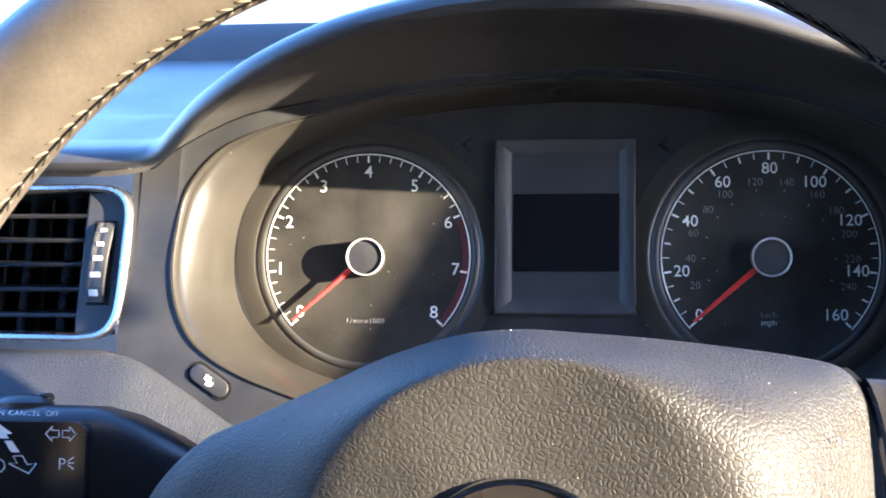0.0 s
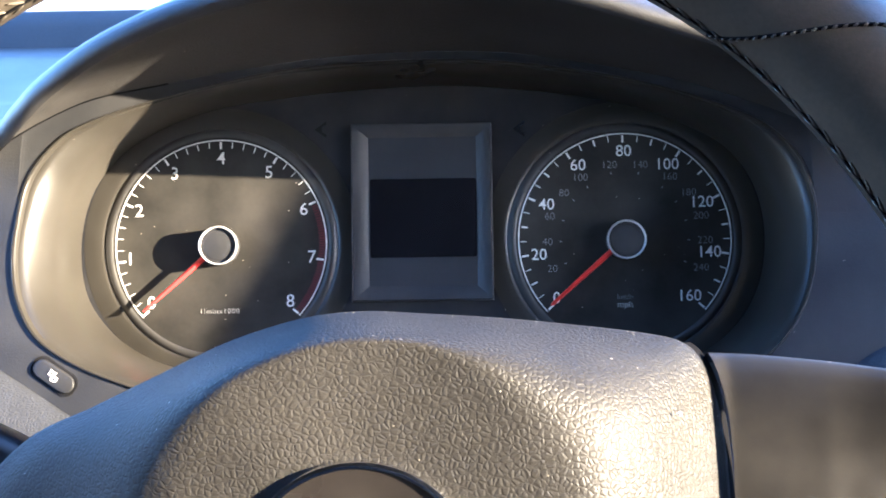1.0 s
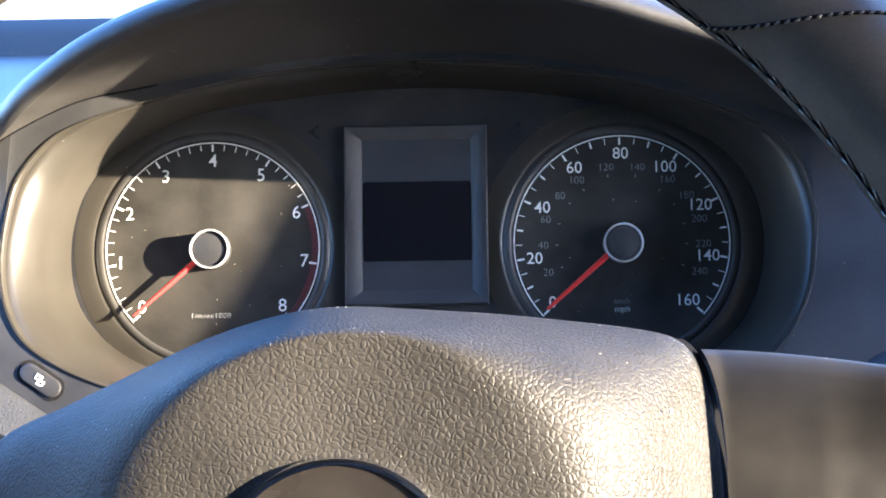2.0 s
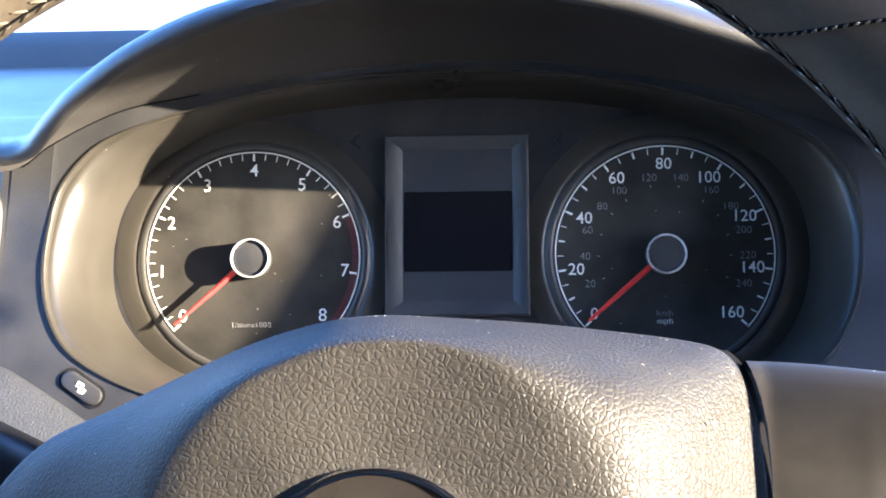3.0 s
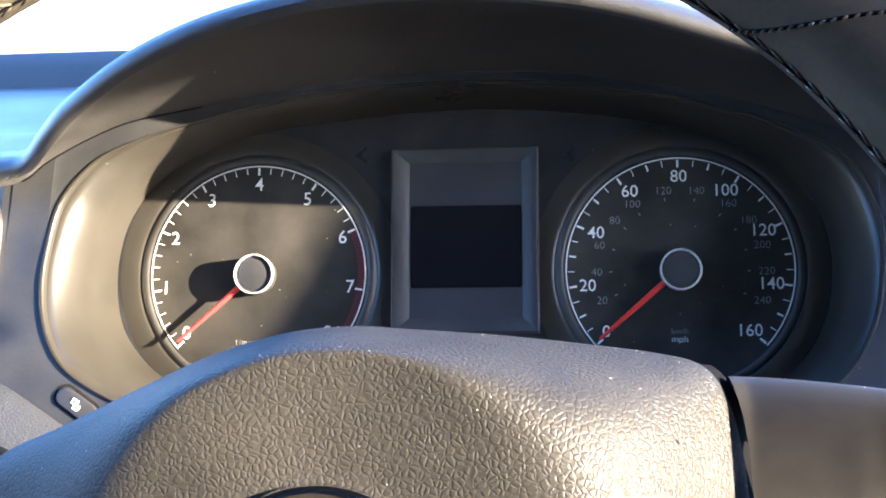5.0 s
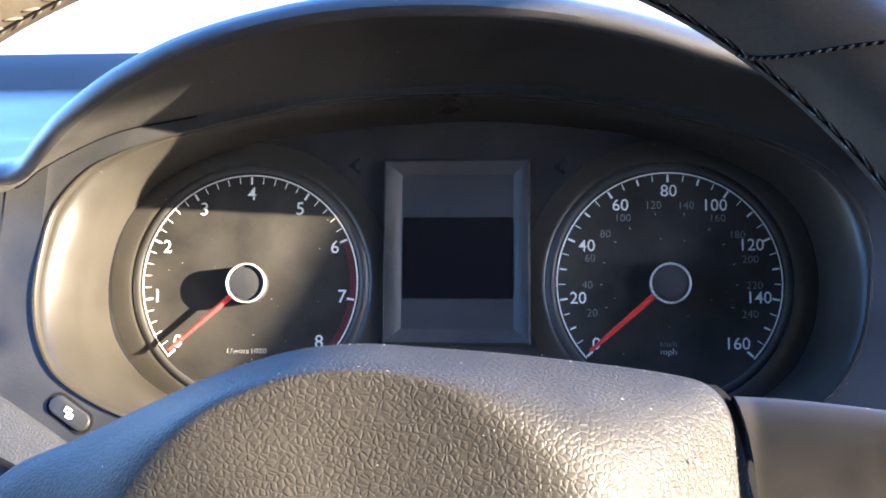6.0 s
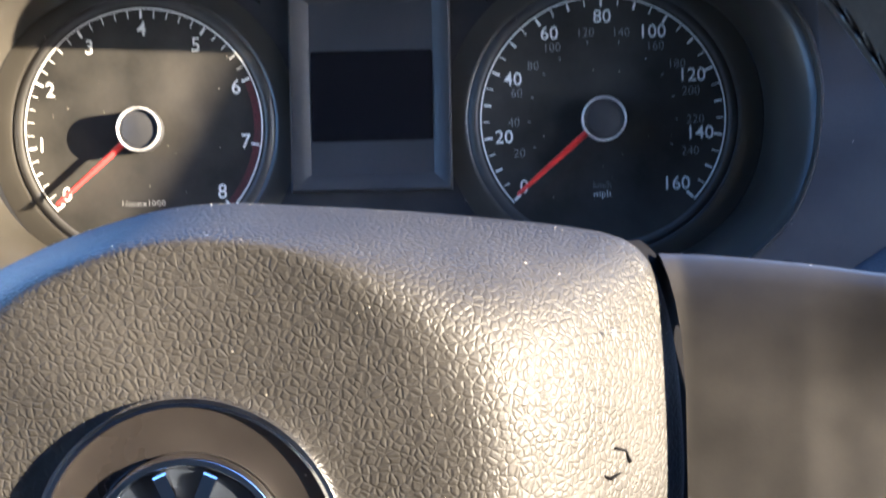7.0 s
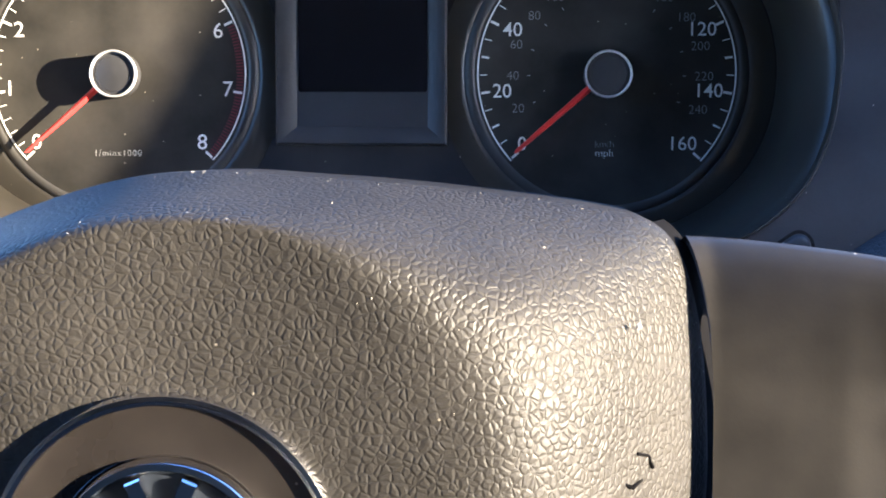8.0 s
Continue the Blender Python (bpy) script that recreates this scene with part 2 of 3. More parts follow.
# the seam under the hood, then the front edge of the hood, from the driver's door to the middle of the car
SEAM = [(-520, -46, 34), (-330, -46, 34), (-240, -45, 34), (-208, -44, 34.3), (-189, -43, 37.5), (-178, -42, 46), (-161, -40, 56), (-143, -38.7, 63.5), (-118, -37.5, 68.5), (-86, -36, 74.5), (-45, -34.5, 80.5),
        (1, -34, 83), (40, -34.5, 81.8), (70, -35.5, 77), (98, -36.5, 71.8), (122, -38, 65.5), (146, -40, 57), (163, -42, 50), (180, -44, 42), (202, -45, 35), (330, -46, 32), (520, -46, 32)]
EDGE = [(-520, -58, 35), (-330, -58, 35), (-240, -58, 35), (-208, -57, 35), (-190, -57, 35.8), (-176, -62, 38.5), (-161, -76, 46.5), (-146, -86, 56), (-121, -96, 69), (-88, -102, 81), (-45, -104, 90),
        (1, -104, 92), (40, -103, 89), (70, -101, 83.3), (99, -98, 75), (121, -95, 69), (146, -88, 64), (163, -78, 58), (180, -64, 48), (202, -57, 38), (330, -58, 34), (520, -58, 34)]
NH = 200
seam = spline(SEAM, NH)
edge = spline(EDGE, NH)
ups = []
for i in range(NH):
    t = edge[min(i + 1, NH - 1)] - edge[max(i - 1, 0)]
    ups.append(Vector((-t.z, 0, t.x)).normalized())

# trim panel round the bezel: from the lip out to the seam above, to the lower seam below
LOW = [(-520, -46), (-330, -46), (-252, -46), (-214, -46), (-199, -46.8), (-185, -50.5), (-163, -63.5), (-143, -76), (-118, -90), (-60, -104), (0, -108), (60, -104),
       (118, -93), (150, -77), (170, -65), (183, -57), (196, -50), (214, -48), (330, -48), (520, -48)]
low = spline([(x, panel_y(z), z) for x, z in LOW], 160)


def trim_sheet():
    """Trim sheet with the bezel's opening: upper and lower run, left and right of the lip."""
    bm = bmesh.new()
    def strip(a, b):
        A = [bm.verts.new(p) for p in a]
        B = [bm.verts.new(p) for p in b]
        for i in range(len(a) - 1):
            bm.faces.new((A[i], A[i + 1], B[i + 1], B[i]))

    def at_x(line, x):
        for p, q in zip(line, line[1:]):
            if (p.x - x) * (q.x - x) <= 0 and p.x != q.x:
                return p + (q - p) * ((x - p.x) / (q.x - p.x))
        return line[0] if abs(line[0].x - x) < abs(line[-1].x - x) else line[-1]
    k_l = min(range(NL), key=lambda i: lip[i].x)
    k_r = max(range(NL), key=lambda i: lip[i].x)
    top = [lip[(k_l + i) % NL] for i in range((k_r - k_l) % NL + 1)]
    bot = [lip[(k_l - i) % NL] for i in range((k_l - k_r) % NL + 1)]
    strip(top, [at_x(seam, p.x) for p in top])
    strip(bot, [at_x(low, p.x) for p in bot])
    for side, k in ((-1, k_l), (1, k_r)):
        xs = [lip[k].x + side * d * MM for d in (0, 5, 10, 14, 18)]
        strip([at_x(seam, x) for x in xs], [Vector((x, panel_y(lip[k].z / MM) * MM, lip[k].z)) for x in xs])
        strip([Vector((x, panel_y(lip[k].z / MM) * MM, lip[k].z)) for x in xs], [at_x(low, x) for x in xs])
    return bm


part("trim_panel", trim_sheet(), TRIM, dash, "dark grey smooth plastic trim round the dials")


# flat runs of trim beyond the bezel, with the opening of the air vent on the driver's side
def plate(x0, x1, z_top, z_bot):
    pts = [(x0, z_bot), (x1, z_bot), (x1, z_top), (x0, z_top)]
    bm = bmesh.new()
    bm.faces.new([bm.verts.new(Vector((x, panel_y(z), z)) * MM) for x, z in pts])
    return bm


part("vent_pillar", plate(-197, -192.4, 36, -50), TRIM, dash)
part("side_trim", plate(-520, -300, 36, -48), TRIM, dash)
part("middle_trim", plate(188.4, 520, 26, -56), TRIM, dash)

# bezel: rounded lip, then the wall of the bowl down to the plate
rows = []
for f, dy in ((-0.10, 0.5), (-0.08, -0.5), (-0.02, -1.2), (0.05, -1.1), (0.10, -0.2), (0.13, 1.2)):
    rows.append([Vector((p.x + (q.x - p.x) * f, p.y + dy * MM, p.z + (q.z - p.z) * f)) for p, q in zip(lip, inner)])
for f in (0.04, 0.08, 0.12, 0.16, 0.21, 0.27, 0.34, 0.42, 0.52, 0.64, 0.76, 0.88, 1.0):
    g = 0.13 + 0.87 * (1 - (1 - f) ** 4.5)
    rows.append([Vector((p.x + (q.x - p.x) * g, p.y + (q.y - p.y) * f, p.z + (q.z - p.z) * g)) for p, q in zip(lip, inner)])
part("bezel", loft(rows, closed=True), BOWL, dash, "smooth grey plastic bowl round the dials with a rounded lip")

# hood: underside, grained edge, padded roll and top
under = [[seam[i].lerp(edge[i], f) + Vector((0, 0, 1)) * 5 * MM * math.sin(math.pi * f) for i in range(NH)] for f in (0, 0.12, 0.3, 0.5, 0.7, 0.88, 1)]
part("hood_underside", loft(under), HOOD_UNDER, dash, "smooth dark underside of the dial hood")
EDGE_PROFILE = ((0.0, 0.0), (1.0, -2.2), (3.2, -3.4), (5.6, -3.0), (7.6, -1.2))
part("hood_edge", loft([[edge[i] + ups[i] * a * MM + Vector((0, b * MM, 0)) for i in range(NH)] for a, b in EDGE_PROFILE]), SOFT_PAD, dash,
     "grained front edge of the dial hood")
ROLL = ((7.6, -1.2), (9.6, 1.0), (12.2, 6.5), (15.6, 16), (18.8, 29), (21.5, 46))
roll_rows = [[edge[i] + ups[i] * a * MM + Vector((0, b * MM, 0)) for i in range(NH)] for a, b in ROLL]
for f, y, z in ((0.3, 40, 76), (0.6, 90, 96), (0.85, 150, 116), (1.0, 220, 140), (1.0, 300, 168)):
    roll_rows.append([Vector((roll_rows[5][i].x, y * MM, z * MM * f + (roll_rows[5][i].z + 0.02) * (1 - f))) for i in range(NH)])
part("dash_top", loft(roll_rows), SOFT_PAD, dash, "soft grained dash top that catches blue sky light")

cowl_rows = [[Vector((x, y, z)) * MM for x in range(-520, 521, 40)] for y, z in ((298, 160), (300, 169), (306, 185), (318, 199), (340, 206), (380, 214), (380, 120))]
part("windscreen_cowl", loft(cowl_rows), COWL, dash, "dark strip at the foot of the windscreen")

part("seam_gap", tube([p + Vector((0, -0.0002, 0)) for p in seam if -0.1895 < p.x < -0.11], 0.45, 6), GROOVE, dash, "thin dark joint under the hood")

# lower dash, grained, bulging out below the trim seam
low_rows = []
for d, dy, dz in ((0, 2, 0.6), (0, -1.0, -0.6), (0, -3.5, -2.5), (0, -8, -8), (0, -14, -18), (0, -22, -34), (0, -30, -60), (0, -36, -110), (0, -30, -200)):
    low_rows.append([Vector((p.x, p.y + dy * MM, p.z + dz * MM)) for p in low])
part("lower_dash", loft(low_rows), LOWER, dash, "blue-grey grained lower dash")


# ---------------------------------------------------------------- instrument cluster
cluster = thing("instrument_cluster", (0, 2, -60), "dark instrument cluster with two round dials and a small screen", "instrument cluster")
bm = bmesh.new()
bm.faces.new([bm.verts.new(Vector((p.x * 1.03, 0.0006, p.z * 1.05))) for p in inner])
part("face_plate", bm, FACE, cluster, "dull black plate behind the dials", smooth=False)


for cx in (-95, 95):
    part("dial_surround", lathe([(55.0, 0.5), (55.6, 0.0), (57, -0.25), (60, -0.1), (63.5, 0.3), (65.2, 0.55)], cx, 0), BOWL, cluster, "smooth dark surround of a dial")


def needle(angle, r0, r1, parent, cx):
    bm = bmesh.new()
    prof = ((r0, 1.35), ((r0 + r1) * 0.5, 1.1), (r1 - 1, 0.75), (r1, 0.3))
    rows = []
    for r, w in prof:
        rows.append([Vector((s * w, y, r)) * MM for s, y in ((-1, -5.2), (-0.75, -6.0), (0, -6.5), (0.75, -6.0), (1, -5.2), (0, -4.8))])
    bm.free()
    ob = part("needle", loft(rows, closed=True, cap=True, cap_start=True), NEEDLE, parent, "red pointer at zero")
    ob.matrix_basis = Matrix.Translation((cx * MM, 0, 0)) @ Matrix.Rotation(radians(angle), 4, "Y")
    return ob


def tick_mesh(w, h):
    bm = block(w, 0.1, h)
    me = bpy.data.meshes.new("tick")
    bm.to_mesh(me)
    bm.free()
    me.materials.append(WHITE)
    return me


TICK_LONG, TICK_MID, TICK_SHORT = tick_mesh(0.95, 3.4), tick_mesh(0.8, 3.0), tick_mesh(0.38, 2.9)


def dial(name, cx, label, numbers, steps, long_each, mid_each, size, words, red_from=None):
    """One round gauge: face, ring, scale, numbers, pointer and cap. numbers: (text, x, z) about the dial's middle."""
    face = part(name, lathe([(0.01, -0.5), (30, -0.5), (52.5, -0.5), (52.6, 1.4)], cx, 0), DIAL, cluster, label)
    part("ring", lathe([(51.0, -0.4), (51.5, -0.75), (52.3, -0.95), (53.2, -0.9), (54.2, -0.5), (55.0, 0.1), (55.4, 0.9)], cx, 0), RING, face, "dark raised dial ring")
    part("scale_line", lathe([(49.48, -0.5), (49.53, -0.62), (50.02, -0.62), (50.07, -0.5)], cx, 0, 120, -132.6, 132.6), WHITE, face, "thin white scale line")
    for i in range(steps + 1):
        a = -132 + 264 * i / steps
        me = TICK_LONG if i % long_each == 0 else TICK_MID if i % mid_each == 0 else TICK_SHORT
        if me is TICK_SHORT and red_from is not None and a > red_from:
            continue
        r = 47.3 if me is not TICK_SHORT else 47.6
        ob = new("tick", me)
        hang(ob, face, Matrix.Translation((cx * MM, -0.58 * MM, 0)) @ Matrix.Rotation(radians(a), 4, "Y") @ Matrix.Translation((0, 0, r * MM)))
    for text, x, z in numbers:
        lettering("number", text, cx + x, z, size, WHITE, face, -0.56)
    for text, x, z, s, m in words:
        lettering("unit", text, cx + x, z, s, m, face, -0.56)
    needle(-131.0, 8.0, 47.0, face, cx)
    cap = part("needle_cap", lathe([(8.9, -1.0), (8.9, -7.2), (8.2, -7.6), (7.0, -7.5), (6.7, -7.9), (5.0, -8.2), (0.01, -8.4)], cx, -0.7, 64), CAP, face, "black pointer cap")
    part("cap_ring", lathe([(9.0, -6.6), (9.15, -8.4), (8.9, -8.95), (8.55, -9.0), (8.3, -8.7), (8.2, -7.6)], cx, -0.7, 64), CAP_RING, cap, "bright chrome ring")
    return face


tach = dial("tachometer", -95, "black rev counter with white numbers and a red zone",
            [("0", -32.8, -27.0), ("1", -43.0, -6.2), ("2", -38.8, 16.6), ("3", -21.9, 34.0), ("4", 0.2, 41.0), ("5", 22.8, 34.0), ("6", 39.2, 16.2), ("7", 42.8, -6.4), ("8", 32.6, -27.0)],
            40, 5, 5, 8.4, [("1/minx1000", -0.8, -31.2, 3.5, PALE)], red_from=67)
bm = bmesh.new()
for i in range(44):
    a0, a1 = (67.5 + 64 * i / 44, 67.5 + 64 * (i + 0.62) / 44)
    q = [Vector((-95 + r * math.sin(radians(a)), -0.62, r * math.cos(radians(a)))) * MM for r, a in ((46.4, a0), (49.2, a0), (49.2, a1), (46.4, a1))]
    bm.faces.new([bm.verts.new(p) for p in q])
tagged(part("red_band", bm, DIMRED, tach, "dark red hatched warning band", smooth=False), kind="stuff")

speedo = dial("speedometer", 95, "black speedometer with white mph and grey km/h numbers",
              [("0", -32.4, -27.4), ("20", -40.3, -7.0), ("40", -36.3, 16.6), ("60", -21.2, 35.0), ("80", 0.4, 41.4), ("100", 20.7, 34.8), ("120", 36.5, 16.8), ("140", 39.4, -6.8), ("160", 29.6, -27.2)],
              32, 4, 2, 7.6, [("mph", -0.5, -30.8, 4.2, WHITE), ("km/h", -0.5, -27.3, 3.8, GREY)])
KMH = [("20", -34.1, -13.6), ("40", -36.2, -1.0), ("60", -34.9, 11.0), ("80", -28.0, 22.0), ("100", -20.2, 29.2), ("120", -6.5, 35.0), ("140", 8.0, 34.8), ("160", 21.8, 29.0),
       ("180", 30.4, 21.4), ("200", 36.0, 10.4), ("220", 37.6, -1.2), ("240", 35.4, -14.0)]
small_tick = tick_mesh(0.4, 1.2)
small_tick.materials[0] = GREY
for i, (text, x, z) in enumerate(KMH):
    lettering("number", text, 95 + x, z, 5.0, GREY, speedo, -0.56)
    a = math.atan2(x, z)
    hang(new("tick", small_tick), speedo, Matrix.Translation((95 * MM, -0.58 * MM, 0)) @ Matrix.Rotation(a, 4, "Y") @ Matrix.Translation((0, 0, (30.0 if i not in (5, 6) else 31.6) * MM)))

# middle screen: raised frame with sloping sides, grey panel, black display
OUT = [(-32.5, -27), (32.5, -27), (32.5, 55.3), (-32.5, 55.3)]
INN = [(-25, -20.5), (25.6, -20.5), (25.6, 49.6), (-25, 49.6)]


def rect_row(r, y):
    return [Vector((x, y, z)) * MM for x, z in r]


def grow(r, d):
    return [(x + (d if x > 0 else -d), z + (d if z > 15 else -d)) for x, z in r]


screen = part("screen_frame", loft([rect_row(grow(OUT, 0.9), 0.9), rect_row(grow(OUT, 0.5), -3.4), rect_row(OUT, -3.9), rect_row(grow(OUT, -0.5), -3.8), rect_row(INN, 0.0)], closed=True),
              SCREEN_FRAME, cluster, "grey bevelled frame of the small screen")
part("screen_panel", prism([(-25.2, -20.7), (25.8, -20.7), (25.8, 53.2), (-25.2, 53.2)], 0.9, -0.1), SCREEN_PANEL, screen, smooth=False)
part("display", prism(rounded(-24.6, -7.2, 25.6, 30.0, 1.0, 3), 0.5, -0.7, 0.25), SCREEN, screen, "switched-off black display")


def chevron(x, z):
    pts = [(x + 3.0, z + 4.0), (x - 2.6, z), (x + 3.0, z - 4.0), (x + 3.0, z - 2.2), (x + 1.0, z - 1.4), (x + 1.0, z + 1.4), (x + 3.0, z + 2.2)]
    bm = bmesh.new()
    bm.faces.new([bm.verts.new(Vector((a, 0.25, b)) * MM) for a, b in pts])
    part("indicator_lamp", bm, GLOSS, cluster, "unlit dark arrow lamp", smooth=False)


chevron(-48, 54.2)
chevron(46, 53.2)


# ---------------------------------------------------------------- push buttons beside the dials
def push_button(cx, cz, tilt, label, mark, holes=()):
    b = thing("push_button", (cx, panel_y(cz), cz), label, "button")
    out = rounded(-10.6, -4.6, 10.6, 4.6, 4.4, 8)
    def ring_row(d, y):
        rows = []
        for x, z in out:
            u, v = x * (1 + d / 10.6), z * (1 + d / 4.6)
            c, s = math.cos(radians(tilt)), math.sin(radians(tilt))
            X, Z = cx + u * c + v * s, cz - u * s + v * c
            rows.append(Vector((X, panel_y(Z) + y, Z)) * MM)
        return rows
    part("gap", loft([ring_row(0.5, 0.4), ring_row(0.45, -0.35), ring_row(-0.5, -0.35), ring_row(-0.6, 0.6)], closed=True), GLOSS, b, "dark groove round the button")
    cap = part("cap", loft([ring_row(-0.7, 0.8), ring_row(-0.75, -0.7), ring_row(-1.1, -1.25), ring_row(-2.2, -1.5)], closed=True, cap=True), TRIM, b)
    for ink, lift, blocks in ((WHITE, 1.62, mark), (GLOSS, 1.8, holes)):
        for dx, dz, w, h in blocks:
            m = part("symbol", block(w, 0.3, h), ink, cap, "small printed symbol", smooth=False)
            c, q = math.cos(radians(tilt)), math.sin(radians(tilt))
            X, Z = cx + dx * c + dz * q, cz - dx * q + dz * c
            m.matrix_basis = Matrix.Translation(Vector((X, panel_y(Z) - lift, Z)) * MM) @ Matrix.Rotation(radians(tilt), 4, "Y")
    return b


push_button(-153.2, -58.4, 33.5, "oval dark button with a white symbol on the dash trim",
            [(-0.9, 0.7, 3.0, 2.5), (0.9, -0.7, 3.0, 2.5)], [(-1.1, 0.7, 1.0, 0.8), (1.1, -0.7, 1.0, 0.8)])
push_button(149.0, -65.5, -33.5, "oval dark button with thin white letters on the dash trim", [(1.8, 0.4, 0.5, 2.6), (1.8, 1.7, 2.0, 0.5), (-1.6, 0.2, 0.5, 2.6)])


# ---------------------------------------------------------------- air vent
vent = thing("air_vent", (-250, -55, -40), "black slatted air vent with a bright satin chrome frame", "air vent")
VF = [(-297, 30), (-260, 30.1), (-230, 30.1), (-211, 29.9), (-202, 27.8), (-197.2, 23), (-195.6, 16), (-195.4, 4), (-195.6, -10), (-196.3, -24), (-198, -33), (-203, -39),
      (-212, -41), (-230, -41.2), (-260, -41.2), (-297, -41)]


def vent_row(d, y):
    cx, cz = -250, -5
    out = []
    for p in spline([(x, 0, z) for x, z in VF] + [(-304, 0, -36), (-306, 0, -5), (-304, 0, 25)], 120, True):
        x, z = p.x / MM, p.z / MM
        w = Vector((x - cx, 0, (z - cz) * 1.4)).normalized()
        x, z = x + w.x * d, z + w.z * d
        out.append(Vector((x, panel_y(z) + y, z)) * MM)
    return out


part("frame", loft([vent_row(0.6, 1.5), vent_row(0.2, -2.6), vent_row(-0.8, -3.8), vent_row(-2.4, -3.6), vent_row(-3.6, -2.0), vent_row(-4.0, 4.0)], closed=True), SATIN, vent, "satin chrome frame")
part("housing", loft([vent_row(-4.0, 2.0), vent_row(-4.4, 45), vent_row(-30, 45)], closed=True, cap=True), BLACK, vent, "dark inside of the vent")


def slab(x0, x1, z0, z1, y_front, y_back, bevel=1.0):
    bm = bmesh.new()
    rows = []
    for y, d in ((y_back, 0), (y_front + bevel, 0), (y_front, bevel)):
        rows.append([Vector((x, panel_y(z) + y, z)) * MM for x, z in ((x0 + d, z0 + d), (x1 - d, z0 + d), (x1 - d, z1 - d), (x0 + d, z1 - d))])
    bm.free()
    return loft(rows, closed=True, cap=True)


for z in (15.6, 4.2, -7.0, -18.4, -30.2):
    rows = []
    for x in (-302, -260, -217.5):
        rows.append([Vector((x, panel_y(z) + y, z + dz)) * MM for y, dz in ((2.0, 0.9), (1.2, 0.0), (2.0, -0.9), (20, 1.6), (20, 3.0))])
    part("slat", loft(rows, closed=True, cap=True, cap_start=True), BLACK, vent, "thin black slat")
for x in (-285, -265, -245, -226):
    part("vane", slab(x - 0.8, x + 0.8, -38, 27, 24, 40, 0.3), GLOSS, vent)
cheek = part("side_plate", slab(-218.2, -199.2, -38.6, 27.4, 1.0, 20, 1.2), TRIM, vent, "grey plate beside the slats")
part("wheel_slot", slab(-213.6, -202.6, -25.6, 13.4, 0.7, 3, 0.2), GLOSS, cheek)
WHL = []
for i in range(41):
    a = radians(-74 + 148 * i / 40)
    z = -6.0 + 19.0 * math.sin(a)
    y = panel_y(z) + 0.6 - 4.5 * math.cos(a) + (0.35 if i % 2 else 0)
    WHL.append([Vector((x + 0.06 * z, y + e, z)) * MM for x, e in ((-212.4, 1.4), (-211.8, 0), (-210.4, -0.1), (-210.0, 0.2), (-208.4, 0.2), (-208.0, -0.1), (-206.0, 0), (-204.2, 0), (-203.8, 1.4))])
wheel = part("thumbwheel", loft(WHL), RUBBER, vent, "ribbed grey thumbwheel with white marks")
for z, w, h in ((8.6, 2.6, 1.6), (2.2, 3.0, 1.8), (-4.4, 4.2, 2.2), (-11.8, 4.6, 2.4), (-20.0, 4.0, 3.0)):
    a = math.asin((z + 6) / 19.0)
    m = part("mark", block(w, 0.5, h), WHITE, wheel, smooth=False)
    m.matrix_basis = Matrix.Translation(Vector((-208.1 + 0.06 * z, panel_y(z) + 0.35 - 4.5 * math.cos(a), z)) * MM) @ Matrix.Rotation(-a * 0.35, 4, "X")


# ---------------------------------------------------------------- indicator stalk
stalk = thing("indicator_stalk", (-150, -150, -95), "black indicator stalk with white printed symbols", "stalk")
rows = []
for x, zc, hz, hy, yc in ((-262, -86, 17, 11, -150), (-258, -86, 21, 14, -150), (-240, -86.5, 22.5, 15, -150), (-200, -87, 22.8, 15.5, -149), (-166, -87.5, 22.8, 15.5, -147), (-154, -89, 21, 14, -144),
                          (-141, -93, 17.5, 12, -138), (-128, -99, 14, 10.5, -130), (-110, -105, 12, 10, -120), (-70, -114, 11, 10, -105)):
    r = []
    for j in range(36):
        a = 2 * math.pi * j / 36
        c, q = math.cos(a), math.sin(a)
        e = 0.66
        r.append(Vector((x, yc + hy * math.copysign(abs(c) ** e, c), zc + hz * math.copysign(abs(q) ** e, q))) * MM)
    rows.append(r)
part("body", loft(rows, closed=True, cap=True, cap_start=True), STALK, stalk)
part("symbol_plate", prism(rounded(-256, -101.5, -164.8, -69.2, 4, 5), -160, -165.4, 0.4), GLOSS, stalk, "gloss black plate with white symbols")
knob_rows = [[Vector((-196.5 + r * math.cos(2 * math.pi * j / 24), -148 + 0.8 * r * math.sin(2 * math.pi * j / 24), z)) * MM for j in range(24)] for r, z in ((11, -66), (11, -63.4), (9, -61.6), (5, -60.7), (1, -60.4))]
part("slider", loft(knob_rows, closed=True, cap=True), STALK, stalk, "small black slider on the stalk")
part("slider_tab", prism(rounded(-191, -64, -186.6, -60.2, 1.6, 3), -144, -150, 0.5), STALK, stalk)
for word, x in (("ON", -198.6), ("CANCEL", -188.9), ("OFF", -178.5)):
    lettering("writing", word, x, -66.6, 2.9, WHITE, stalk, -163.6, lean=-30)


def flat_sign(pts):
    bm = bmesh.new()
    bm.faces.new([bm.verts.new(Vector((x, -165.7, z)) * MM) for x, z in pts])
    part("symbol", bm, WHITE, stalk, smooth=False)


def outline_sign(pts, w):
    part("symbol", tube([Vector((x, -165.6, z)) * MM for x, z in pts], w, 5, closed=True), WHITE, stalk, smooth=False)


